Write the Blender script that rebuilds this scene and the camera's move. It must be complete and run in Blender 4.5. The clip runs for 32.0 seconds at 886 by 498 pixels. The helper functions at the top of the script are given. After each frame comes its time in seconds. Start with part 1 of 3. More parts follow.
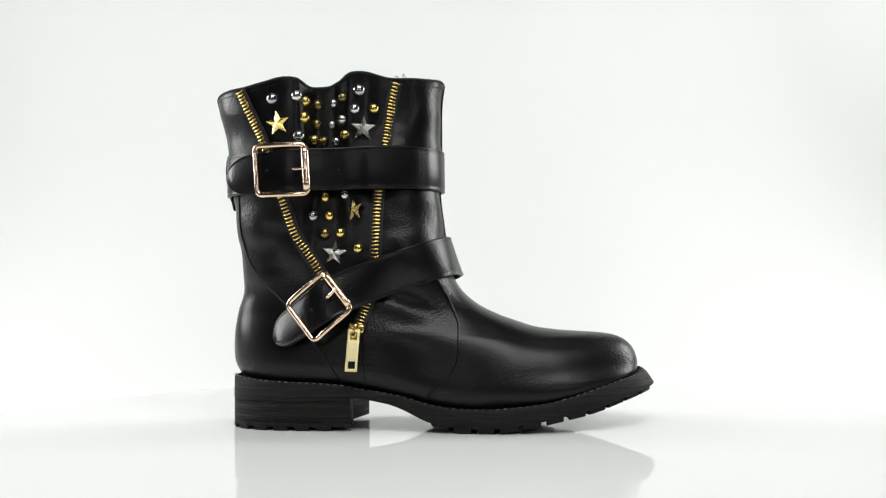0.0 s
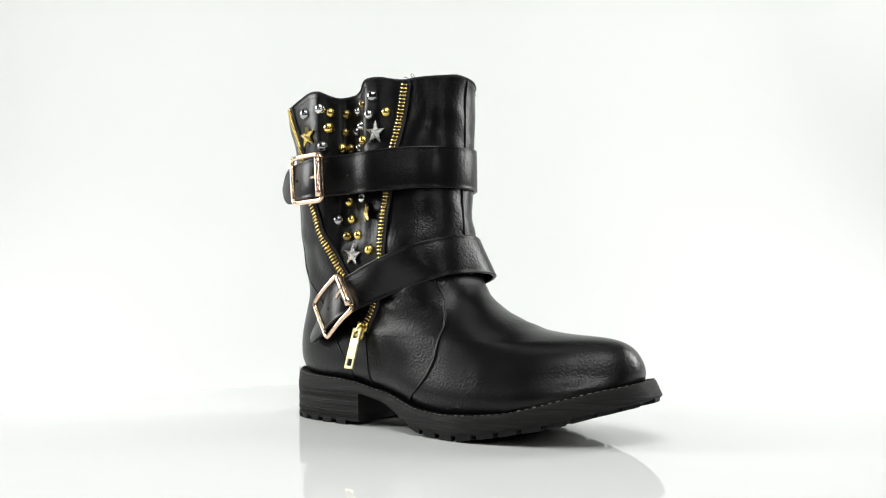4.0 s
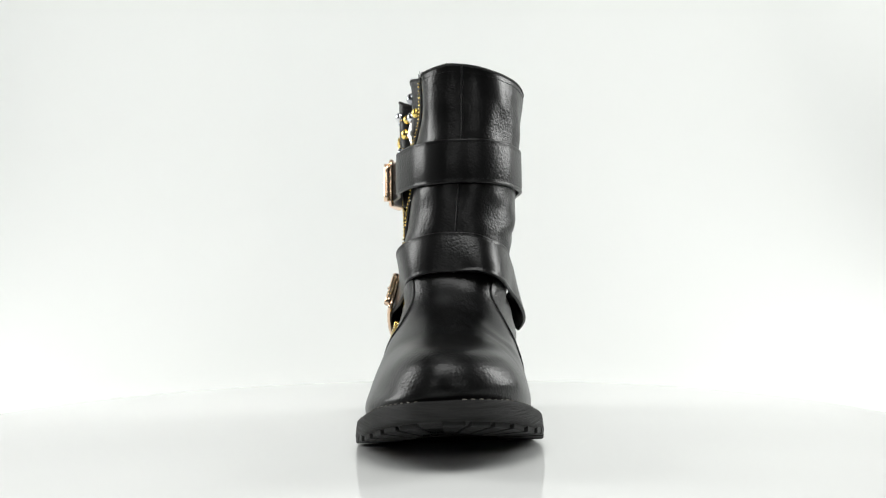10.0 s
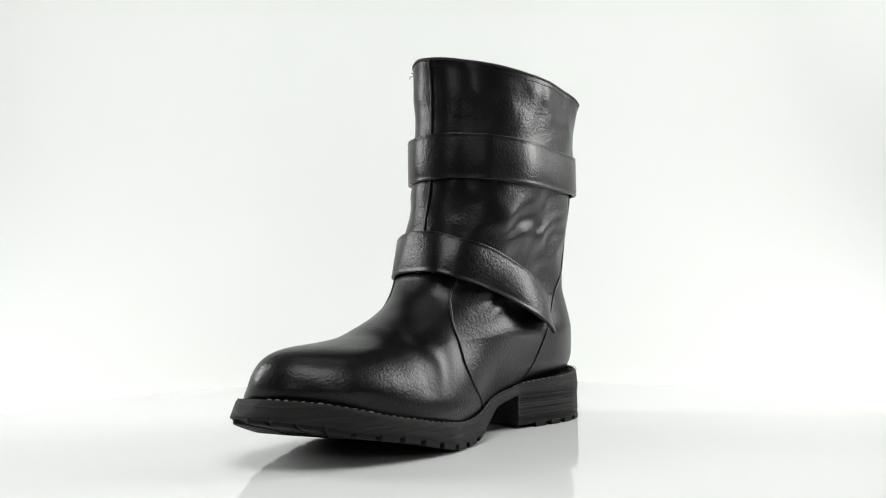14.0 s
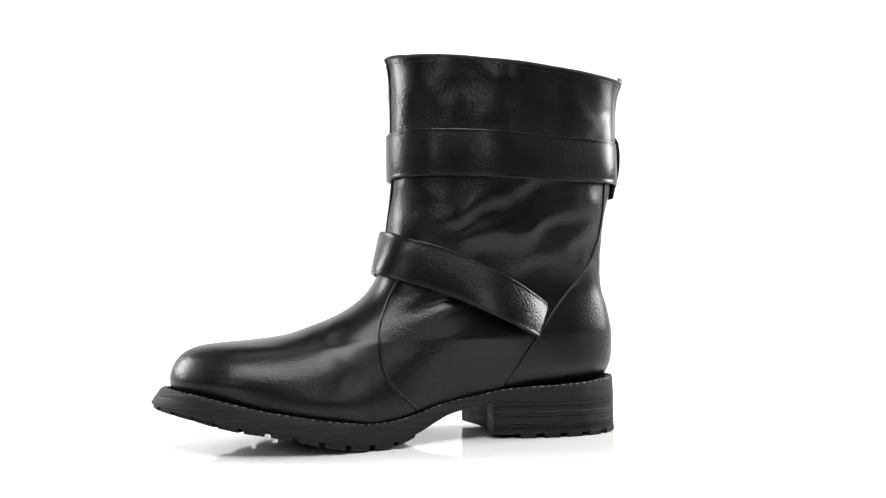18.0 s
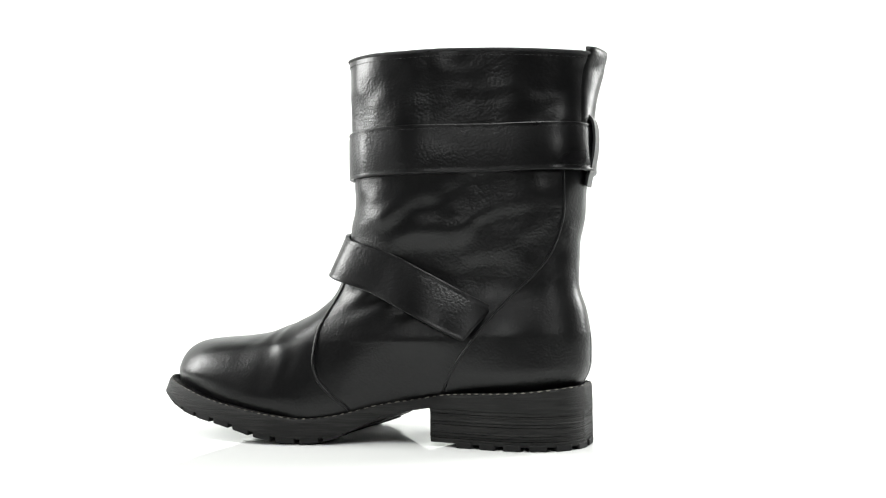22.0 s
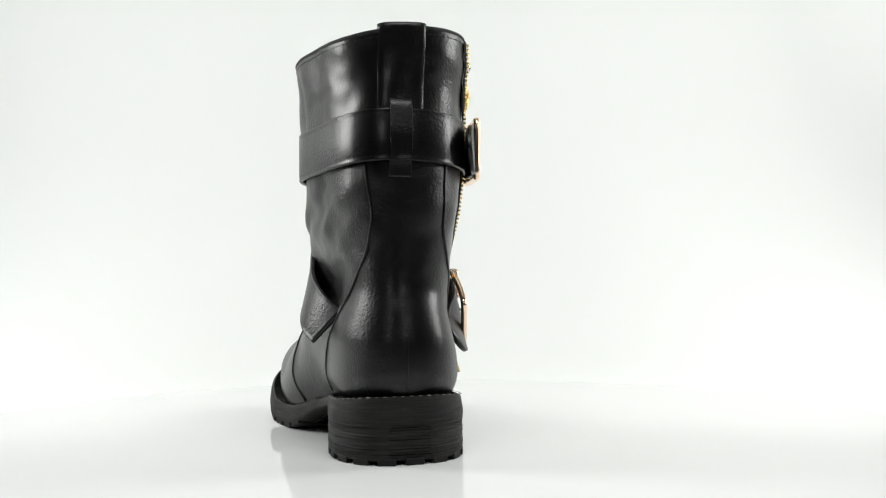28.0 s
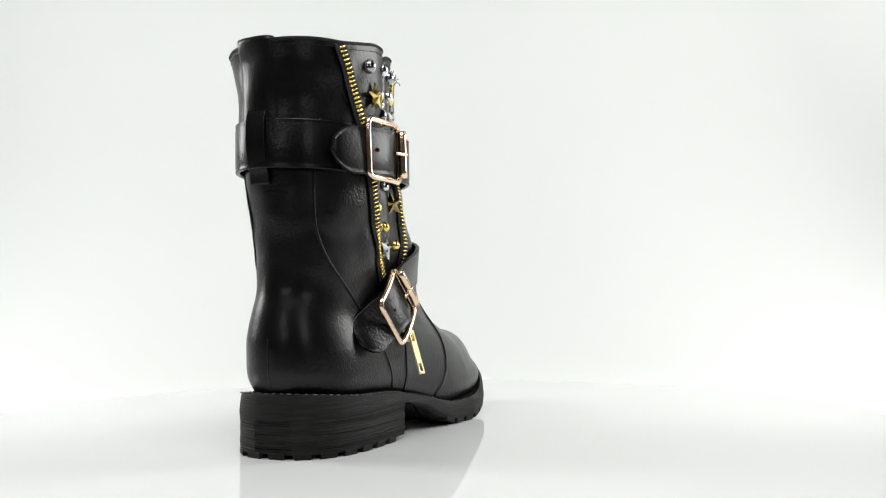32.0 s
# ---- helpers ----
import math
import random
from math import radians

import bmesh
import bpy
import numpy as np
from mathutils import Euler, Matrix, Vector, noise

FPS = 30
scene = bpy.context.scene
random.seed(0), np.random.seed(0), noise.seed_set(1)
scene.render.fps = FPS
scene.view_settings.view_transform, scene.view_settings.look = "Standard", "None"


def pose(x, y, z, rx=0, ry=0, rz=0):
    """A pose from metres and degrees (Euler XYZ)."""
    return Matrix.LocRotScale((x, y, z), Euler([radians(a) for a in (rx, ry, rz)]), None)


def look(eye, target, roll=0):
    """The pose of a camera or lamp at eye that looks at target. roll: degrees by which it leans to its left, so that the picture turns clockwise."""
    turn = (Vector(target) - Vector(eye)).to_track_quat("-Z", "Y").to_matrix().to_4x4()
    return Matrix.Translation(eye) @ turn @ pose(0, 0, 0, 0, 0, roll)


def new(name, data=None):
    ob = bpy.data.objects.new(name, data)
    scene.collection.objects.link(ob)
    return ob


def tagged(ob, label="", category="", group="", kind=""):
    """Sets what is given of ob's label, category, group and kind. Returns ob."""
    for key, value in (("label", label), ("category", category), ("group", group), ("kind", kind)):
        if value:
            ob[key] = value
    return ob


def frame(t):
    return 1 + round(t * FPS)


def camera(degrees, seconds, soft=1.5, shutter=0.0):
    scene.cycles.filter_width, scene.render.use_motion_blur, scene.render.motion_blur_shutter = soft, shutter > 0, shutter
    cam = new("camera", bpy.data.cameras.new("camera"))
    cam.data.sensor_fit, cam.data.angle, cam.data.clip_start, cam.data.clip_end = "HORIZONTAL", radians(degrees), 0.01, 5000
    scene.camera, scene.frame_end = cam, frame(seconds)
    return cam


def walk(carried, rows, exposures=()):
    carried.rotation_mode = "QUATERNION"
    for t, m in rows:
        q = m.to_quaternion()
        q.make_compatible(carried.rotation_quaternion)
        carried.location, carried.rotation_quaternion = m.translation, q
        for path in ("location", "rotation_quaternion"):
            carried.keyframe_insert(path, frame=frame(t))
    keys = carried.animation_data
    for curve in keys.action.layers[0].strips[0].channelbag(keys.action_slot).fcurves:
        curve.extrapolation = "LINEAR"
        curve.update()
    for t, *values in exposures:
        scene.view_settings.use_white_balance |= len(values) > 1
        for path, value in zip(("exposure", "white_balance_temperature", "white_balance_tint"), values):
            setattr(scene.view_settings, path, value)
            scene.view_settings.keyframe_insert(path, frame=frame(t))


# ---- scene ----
from math import cos, pi, sin, tau

# ---- camera: still, low in front of the turntable ----
cam = camera(51.6, 32.0, soft=1.2)
EYE = Vector((0, -.612, .0872))
AIM = EYE + Vector((sin(radians(2.13)) * cos(radians(2.833)), cos(radians(2.13)) * cos(radians(2.833)), sin(radians(2.833))))
STAND = look(EYE, AIM, -.75)
walk(cam, [(0, STAND), (32, STAND)],
     exposures=[(0, -.11), (3, -.05), (7.5, -.05), (9, -.1), (10, -.14), (14.5, -.12), (16.5, .56), (20, .72), (24, .78), (25.5, .46), (27.5, -.1), (31, -.16), (32, -.16)])

# ---- light: a dim room, a lit white sweep, soft boxes on both sides and high in front, an added overhead fill ----
world = bpy.data.worlds.new("studio_room")
world.use_nodes = True
world.node_tree.nodes["Background"].inputs["Color"].default_value = (.9, .95, 1, 1)
world.node_tree.nodes["Background"].inputs["Strength"].default_value = .03
scene.world = world


def soft_box(name, eye, target, wide, high, watts, colour=(.99, 1, .98)):
    lamp = bpy.data.lights.new(name, "AREA")
    lamp.shape, lamp.size, lamp.size_y, lamp.energy, lamp.color = "RECTANGLE", wide, high, watts, colour
    ob = new(name, lamp)
    ob.matrix_world = look(eye, target)
    return ob


soft_box("soft_box_left", (-.95, .22, .48), (0, .05, .14), .38, .50, 7.0)
soft_box("soft_box_right", (.95, .22, .48), (0, .05, .14), .38, .50, 7.0)
# weak overhead fill, unseen and added to lighten the floor
soft_box("overhead_fill", (0, .15, 1.28), (0, -.08, 0), .80, .30, 1.0)
soft_box("soft_box_front", (.04, -.62, 1.02), (0, 0, .05), .85, .50, 8.4)
soft_box("small_lamp_left", (-.42, -1.0, .42), (0, 0, .14), .15, .15, .55)
soft_box("small_lamp_right", (.42, -1.0, .42), (0, 0, .14), .15, .15, .55)
soft_box("backdrop_light_left", (-1.15, .40, 1.0), (-.75, 1.1, .88), .4, 1.2, 6.2)
soft_box("backdrop_light_right", (1.15, .40, 1.0), (.78, 1.1, .88), .4, 1.2, 7.0)


# ---- materials ----
class Nodes:
    """A node material under construction."""

    def __init__(self, name, colour, rough, metal=0.0):
        self.mat = bpy.data.materials.new(name)
        self.mat.use_nodes = True
        self.tree = self.mat.node_tree
        self.bsdf = self.tree.nodes["Principled BSDF"]
        self.put("Base Color", (*colour, 1))
        self.put("Roughness", rough)
        self.put("Metallic", metal)

    def put(self, socket, value):
        self.bsdf.inputs[socket].default_value = value

    def node(self, kind, links=(), **values):
        n = self.tree.nodes.new(kind)
        for key, value in values.items():
            n.inputs[key.replace("_", " ")].default_value = value
        for source, target in links:
            self.tree.links.new(source, n.inputs[target])
        return n

    def wire(self, source, socket):
        self.tree.links.new(source, self.bsdf.inputs[socket])

    def place(self, scale=(1, 1, 1)):
        at = self.tree.nodes.new("ShaderNodeTexCoord")
        return self.node("ShaderNodeMapping", [(at.outputs["Object"], "Vector")], Scale=scale).outputs["Vector"]

    def ramp(self, source, low, high, a, b):
        n = self.node("ShaderNodeMapRange", [(source, "Value")])
        for key, value in (("From Min", low), ("From Max", high), ("To Min", a), ("To Max", b)):
            n.inputs[key].default_value = value
        return n.outputs["Result"]

    def blend(self, source, one, two):
        n = self.tree.nodes.new("ShaderNodeMix")
        n.data_type = "RGBA"
        self.tree.links.new(source, n.inputs[0])
        n.inputs[6].default_value, n.inputs[7].default_value = (*one, 1), (*two, 1)
        return n.outputs[2]

    def bump(self, height, depth, strength=1.0, under=None):
        n = self.node("ShaderNodeBump", [(height, "Height")], Distance=depth, Strength=strength)
        if under:
            self.tree.links.new(under, n.inputs["Normal"])
        return n.outputs["Normal"]


def leather(name, grain=1.0, rough=.32):
    """Black grained leather: soft wrinkles a few millimetres long, patchy, over a satin finish."""
    m = Nodes(name, (.004, .004, .0042), rough)
    m.put("Specular IOR Level", .32)
    at = m.place()
    patch = m.node("ShaderNodeTexNoise", [(at, "Vector")], Scale=26, Detail=2).outputs["Fac"]
    amount = m.ramp(patch, .38, .66, .25, 1)
    drift = m.node("ShaderNodeTexNoise", [(at, "Vector")], Scale=140, Detail=2).outputs["Color"]
    spot = m.node("ShaderNodeVectorMath", [(drift, 0), (at, 2)])
    spot.operation = "MULTIPLY_ADD"
    spot.inputs[1].default_value = (.004, .004, .004)
    fine = m.node("ShaderNodeMapping", [(spot.outputs["Vector"], "Vector")], Scale=(560, 560, 640)).outputs["Vector"]
    cells = m.node("ShaderNodeTexVoronoi", [(fine, "Vector")], Scale=1)
    pebble = m.ramp(cells.outputs["Distance"], 0, .85, 1, 0)
    wrinkle = m.node("ShaderNodeTexNoise", [(m.place((110, 110, 230)), "Vector")], Scale=1, Detail=2, Roughness=.5, Distortion=1.2).outputs["Fac"]
    relief = m.node("ShaderNodeMath", [(pebble, 0), (amount, 1)])
    relief.operation = "MULTIPLY"
    soft = m.node("ShaderNodeMath", [(wrinkle, 0), (amount, 1)])
    soft.operation = "MULTIPLY"
    first = m.bump(soft.outputs[0], .00004 * grain, .8)
    m.wire(m.bump(relief.outputs[0], .00019 * grain, 1.0, first), "Normal")
    m.wire(m.ramp(patch, .3, .7, rough - .03, rough + .06), "Roughness")
    m.wire(m.blend(pebble, (.0015, .0015, .0017), (.0034, .0034, .0037)), "Base Color")
    return m.mat


def metal(name, colour, rough):
    m = Nodes(name, colour, rough, 1.0)
    worn = m.node("ShaderNodeTexNoise", [(m.place(), "Vector")], Scale=300, Detail=3)
    m.wire(m.ramp(worn.outputs["Fac"], .3, .7, rough * .7, rough * 1.5), "Roughness")
    return m.mat


def rubber(name, colour, streak, contrast=3.0):
    m = Nodes(name, colour, .62)
    m.put("Specular IOR Level", .25)
    at = m.place((25, 25, 420) if streak else (160, 160, 160))
    grain = m.node("ShaderNodeTexNoise", [(at, "Vector")], Scale=1.6, Detail=5, Roughness=.65)
    shade = m.ramp(grain.outputs["Fac"], .46, .70, 0, 1)
    m.wire(m.blend(shade, tuple(.6 * c for c in colour), tuple(contrast * c if streak else 1.6 * c for c in colour)), "Base Color")
    m.wire(m.bump(grain.outputs["Fac"], .0007 if streak else .0003, .9), "Normal")
    m.wire(m.ramp(grain.outputs["Fac"], .3, .7, .5, .78), "Roughness")
    return m.mat


def plain(name, colour, rough, spread=.06, scale=9):
    m = Nodes(name, colour, rough)
    cloud = m.node("ShaderNodeTexNoise", [(m.place(), "Vector")], Scale=scale, Detail=4)
    m.wire(m.blend(cloud.outputs["Fac"], tuple(c * (1 - spread) for c in colour), tuple(min(1, c * (1 + spread)) for c in colour)), "Base Color")
    m.wire(m.ramp(cloud.outputs["Fac"], .3, .7, rough * .85, rough * 1.15), "Roughness")
    return m.mat


BLACK_LEATHER = leather("black_grained_leather", 1.0, .31)
STRAP_LEATHER = leather("black_strap_leather", .8, .30)
SMOOTH_LEATHER = leather("black_smooth_leather", .8, .315)
LINING = plain("black_textile_lining", (.02, .02, .022), .9, .3, 200)
THREAD_BLACK = plain("black_thread", (.0025, .0025, .0028), .75, .3, 300)
THREAD_GREY = plain("beige_grey_thread", (.17, .162, .14), .8, .5, 300)
SOLE_RUBBER = rubber("black_sole_rubber", (.007, .007, .007), False)
SOLE_EDGE = rubber("black_brushed_sole_edge", (.0075, .0075, .0072), True, 2.6)
STACK = rubber("dark_stacked_heel", (.0072, .0071, .0068), True)
ROSE_GOLD = metal("rose_gold_metal", (.93, .70, .52), .16)
PALE_BRASS = metal("pale_brass", (.93, .82, .48), .48)
BRASS = metal("yellow_brass", (.90, .68, .22), .2)
GOLD = metal("gold_metal", (.95, .72, .20), .14)
SILVER = metal("silver_metal", (.78, .78, .80), .1)
BRONZE = metal("antique_bronze", (.30, .225, .085), .22)
STAR_SILVER = metal("satin_silver_metal", (.74, .73, .71), .27)
STAR_GOLD = metal("satin_gold_metal", (.95, .72, .24), .24)
GUNMETAL = metal("dark_silver_metal", (.42, .43, .46), .1)
# near-black colour that stands for the shade inside the strap holes
HOLE_SHADE = plain("hole_shade", (.004, .004, .004), .8)
GLOSS_WHITE = plain("glossy_white_acrylic", (.835, .845, .835), .025, .004)
GLOSS_WHITE.node_tree.nodes["Principled BSDF"].inputs["IOR"].default_value = 1.19
SWEEP_WHITE = plain("matt_white_paper", (.86, .875, .86), .7, .01, 3)
WALL_GREY = plain("grey_wall_paint", (.075, .075, .076), .9)


# ---- mesh helpers ----
def mesh_of(name, verts, faces, material, smooth=True):
    me = bpy.data.meshes.new(name)
    me.from_pydata([tuple(v) for v in verts], [], [tuple(f) for f in faces])
    me.materials.append(material)
    me.polygons.foreach_set("use_smooth", [smooth] * len(me.polygons))
    me.update()
    return me


def attach(name, me, parent, label=""):
    """Links a mesh as one part under a thing or under a part."""
    ob = new(name, me)
    ob.parent = parent
    if label:
        tagged(ob, label)
    return ob


def from_bmesh(name, bm, material, smooth=True):
    bmesh.ops.recalc_face_normals(bm, faces=bm.faces)
    me = bpy.data.meshes.new(name)
    bm.to_mesh(me)
    bm.free()
    me.materials.append(material)
    me.polygons.foreach_set("use_smooth", [smooth] * len(me.polygons))
    return me


def part(name, bm, material, parent, label="", smooth=True):
    return attach(name, from_bmesh(name, bm, material, smooth), parent, label)


def rounded_box(bm, size, m=None, edge=.0004, segments=2):
    made = bmesh.ops.create_cube(bm, size=1, matrix=(m or Matrix()) @ Matrix.Diagonal((*size, 1)))
    edges = list({e for v in made["verts"] for e in v.link_edges})
    bmesh.ops.bevel(bm, geom=edges, offset=edge, segments=segments, affect="EDGES", profile=.5)


def spline(points, n, closed=False):
    """n points, evenly spaced, on a smooth curve through the given ones."""
    pts = [np.array(p, float) for p in points]
    last = len(pts) if closed else len(pts) - 1
    out = []
    for i in range(last):
        a, b, c, d = (pts[(i + k) % len(pts)] if closed else pts[min(max(i + k, 0), len(pts) - 1)] for k in (-1, 0, 1, 2))
        for t in np.linspace(0, 1, 24, endpoint=False):
            out.append(.5 * (2 * b + (c - a) * t + (2 * a - 5 * b + 4 * c - d) * t**2 + (3 * b - a - 3 * c + d) * t**3))
    out.append(pts[0] if closed else pts[-1])
    out = np.array(out)
    run = np.concatenate([[0], np.cumsum(np.linalg.norm(np.diff(out, axis=0), axis=1))])
    at = np.linspace(0, run[-1], n, endpoint=not closed)
    return np.stack([np.interp(at, run, out[:, k]) for k in range(out.shape[1])], 1)


def tube(points, radius, material, name, sides=8, closed=False, flat=1.0):
    """A round cord along the points."""
    pts = np.array(points)
    n = len(pts)
    way = np.roll(pts, -1, 0) - np.roll(pts, 1, 0) if closed else np.gradient(pts, axis=0)
    way /= np.linalg.norm(way, axis=1)[:, None] + 1e-12
    side = np.cross(way[0], (0, 0, 1) if abs(way[0][2]) < .9 else (0, 1, 0))
    verts, faces = [], []
    for i in range(n):
        side = side - way[i] * side.dot(way[i])
        side /= np.linalg.norm(side)
        up = np.cross(side, way[i])
        for k in range(sides):
            a = tau * k / sides
            verts.append(pts[i] + radius * (cos(a) * side + flat * sin(a) * up))
    for i in range(n if closed else n - 1):
        for k in range(sides):
            a, b, j = i * sides, ((i + 1) % n) * sides, (k + 1) % sides
            faces.append((a + k, a + j, b + j, b + k))
    if not closed:
        faces += [tuple(range(sides))[::-1], tuple(range((n - 1) * sides, n * sides))]
    return mesh_of(name, verts, faces, material)


def unit(v):
    v = np.array(v, float)
    return v / np.linalg.norm(v)


def ribbon(mid, across, width, thick, material, name, shear=0.0):
    """A flat band with rounded edges along mid; across[i] is its width's direction and width may vary."""
    mid, across = np.array(mid), np.array(across, float)
    n = len(mid)
    width, shear = np.broadcast_to(width, (n,)), np.broadcast_to(shear, (n,))
    way = np.gradient(mid, axis=0)
    verts, faces = [], []
    shape = [(-.5, -.3), (-.49, -.5), (-.46, -.5), (-.2, -.5), (.2, -.5), (.46, -.5), (.49, -.5), (.5, -.3),
             (.5, .3), (.49, .46), (.46, .5), (.425, .36), (.38, .5), (-.38, .5), (-.425, .36), (-.46, .5), (-.49, .46), (-.5, .3)]
    k = len(shape)
    for i in range(n):
        w = unit(way[i])
        a = unit(across[i] - w * across[i].dot(w))
        out = np.cross(w, a)
        for s, t in shape:
            verts.append(mid[i] + a * s * width[i] + w * s * shear[i] + out * t * thick)
    for i in range(n - 1):
        for j in range(k):
            faces.append((i * k + j, i * k + (j + 1) % k, (i + 1) * k + (j + 1) % k, (i + 1) * k + j))
    faces += [tuple(range(k))[::-1], tuple(range((n - 1) * k, n * k))]
    return mesh_of(name, verts, faces, material)


# ---- the boot's shape: horizontal sections from the welt to the top rim ----
def glide(xs, ys):
    """A smooth monotone curve through the points."""
    xs, ys = np.array(xs, float), np.array(ys, float)
    h, d = np.diff(xs), np.diff(ys) / np.diff(xs)
    m = np.zeros(len(xs))
    for i in range(1, len(xs) - 1):
        if d[i - 1] * d[i] > 0:
            w1, w2 = 2 * h[i] + h[i - 1], h[i] + 2 * h[i - 1]
            m[i] = (w1 + w2) / (w1 / d[i - 1] + w2 / d[i])
    m[0], m[-1] = d[0], d[-1]

    def at(x):
        x = np.clip(x, xs[0], xs[-1])
        i = np.clip(np.searchsorted(xs, x) - 1, 0, len(xs) - 2)
        t = (x - xs[i]) / h[i]
        return ((2 * t**3 - 3 * t**2 + 1) * ys[i] + (t**3 - 2 * t**2 + t) * h[i] * m[i]
                + (3 * t**2 - 2 * t**3) * ys[i + 1] + (t**3 - t**2) * h[i] * m[i + 1])
    return at


LEVEL = [0, .02, .038, .048, .054, .0575, .062, .069, .079, .089, .1, .13, .16, .2, .25]
FRONT = glide(LEVEL, [.2810, .2838, .2838, .2815, .2765, .2690, .2300, .2005, .177, .1658, .1586, .1526, .1497, .1503, .1527])
BACK = glide(LEVEL, [.0062, .0052, .0042, .0036, .0034, .0034, .0036, .0045, .0063, .0095, .0108, .0067, .0022, -.0015, -.0070])
WIDEST = glide(LEVEL, [.188, .186, .172, .150, .130, .120, .113, .106, .100, .095, .088, .080, .076, .075, .075])
LATERAL = glide(LEVEL, [.048, .050, .0465, .0440, .0428, .0422, .0415, .0388, .0365, .0355, .037, .0420, .0440, .0455, .0475])
MEDIAL = glide(LEVEL, [.047, .0475, .0445, .0415, .0398, .0393, .039, .0375, .035, .0325, .0335, .0400, .0425, .0440, .0458])
BLUNT = glide(LEVEL, [2.5, 2.5, 2.4, 2.2, 2.05, 2.0, 2.1, 2.5, 3.1, 3.7, 3.8, 2.6, 2.05, 1.85, 1.75])
BLUNT_OUTER = glide(LEVEL, [2.5, 2.5, 2.4, 2.2, 2.05, 2.0, 2.1, 2.5, 3.2, 4.0, 4.2, 2.7, 2.1, 1.8, 1.75])
WELT = glide([0, .014, .036, .0755, .086, .102, .127, .142, .155, .1715, .188, .218, .236, .2545, .271, .295],
             [.0334, .0320, .0298, .0278, .0268, .0240, .0199, .0160, .0134, .0122, .0134, .0172, .0210, .0260, .0303, .0350])
HEEL_OUTER = glide(LEVEL, [.0398, .0404, .0408, .0406, .0400, .0392, .0383, .0368, .0348, .0352, .0372, .0425, .0445, .0460, .0475])
HEEL_INNER = glide(LEVEL, [.0312, .0318, .0324, .0328, .0328, .0328, .0328, .0316, .0288, .0265, .0272, .0312, .0330, .0355, .0386])
FULLNESS = glide([0, .1, .125, .15, .175, .2, .25], [0, 0, .0016, .0030, .0052, .0066, .0064])
ROUND_X, ROUND_Y, HEEL_END = 3.0, 2.2, .085


FOLD = glide([.095, .115, .14, .17, .2, .25], [0, .0035, .0078, .0125, .0155, .0165])


def dent(x, z):
    """How far the slack studded panel is pressed in on the outer side: a broad hollow and one deep, narrow fold."""
    high = np.clip((z - .085) / .05, 0, 1)
    slack = np.clip((z - .11) / .11, 0, 1)
    fold = 1 / (1 + np.exp(-(x - .0638) / .0017)) / (1 + np.exp((x - .0870) / .0034))
    return (.0085 + .02 * np.clip(z - .12, 0, .12)) * high * np.exp(-((x - .103) / .025)**2) + FOLD(z) * fold - .002 * slack * np.exp(-((x - .104) / .006)**2) \
        - .003 * np.exp(-((x - .112) / .010)**2 - ((z - .137) / .022)**2) + .0045 * np.exp(-((x - .122) / .014)**2) * np.clip((z - .185) / .04, 0, 1)


def half_width(x, z, heel, ball, blunt):
    """Half the boot's width at x and z on one side: a round heel end, the widest part, a round toe end."""
    c = WIDEST(z)
    t = np.clip((x - .06) / (np.maximum(c, .125) - .06), 0, 1)
    wide = heel(z) + (ball(z) - heel(z)) * t * t * (3 - 2 * t)
    s_back = np.clip((HEEL_END - x) / (HEEL_END - BACK(z)), 0, 1)
    s_front = np.clip((x - c) / (FRONT(z) - c), 0, 1)
    return wide * np.clip(1 - s_back**ROUND_X, 0, 1)**(1 / ROUND_Y) * np.clip(1 - s_front**blunt(z), 0, 1)**(1 / ROUND_Y)


def bulge(x, z):
    """The calf side of the shaft is fuller in its middle."""
    return FULLNESS(z) * np.exp(-((x - .078) / .034)**2)


def centre_y(x, z):
    """The plan's middle line: the shaft is turned a little towards the inner side."""
    high = np.clip((z - .115) / .075, 0, 1)
    return .003 + high * (.0068 * np.clip((x - .085) / .07, 0, 1) + .003 * np.clip((.05 - x) / .05, 0, 1))


def outer_y(x, z):
    """The outer (buckled) side at x and z."""
    return centre_y(x, z) - half_width(x, z, HEEL_OUTER, LATERAL, BLUNT_OUTER) + dent(x, z)


def section(z, n):
    """The outline of the upper at level z: n points from the toe along the inner side to the heel and back on the outer side."""
    t = np.linspace(0, 2 * np.pi, n, endpoint=False)
    x = BACK(z) + (FRONT(z) - BACK(z)) * (1 + np.cos(t)) / 2
    y = np.where(t <= np.pi, half_width(x, z, HEEL_INNER, MEDIAL, BLUNT) + bulge(x, z) * np.sqrt(np.sin(np.clip(t, 0, np.pi)).clip(0, 1)), -half_width(x, z, HEEL_OUTER, LATERAL, BLUNT_OUTER))
    y = centre_y(x, z) + y
    slant = np.clip((z - .18) / .05, 0, 1) * np.clip((.05 - x) / .05, 0, 1)
    return x + .16 * slant * (y - .003), y


RISE = np.linspace(.039, .114, 600)
REACH = np.minimum.accumulate(FRONT(RISE) - np.arange(600) * 1e-8)


def TOP_LINE(x):
    """The height of the forefoot's top line at x."""
    return np.interp(x, REACH[::-1], RISE[::-1])


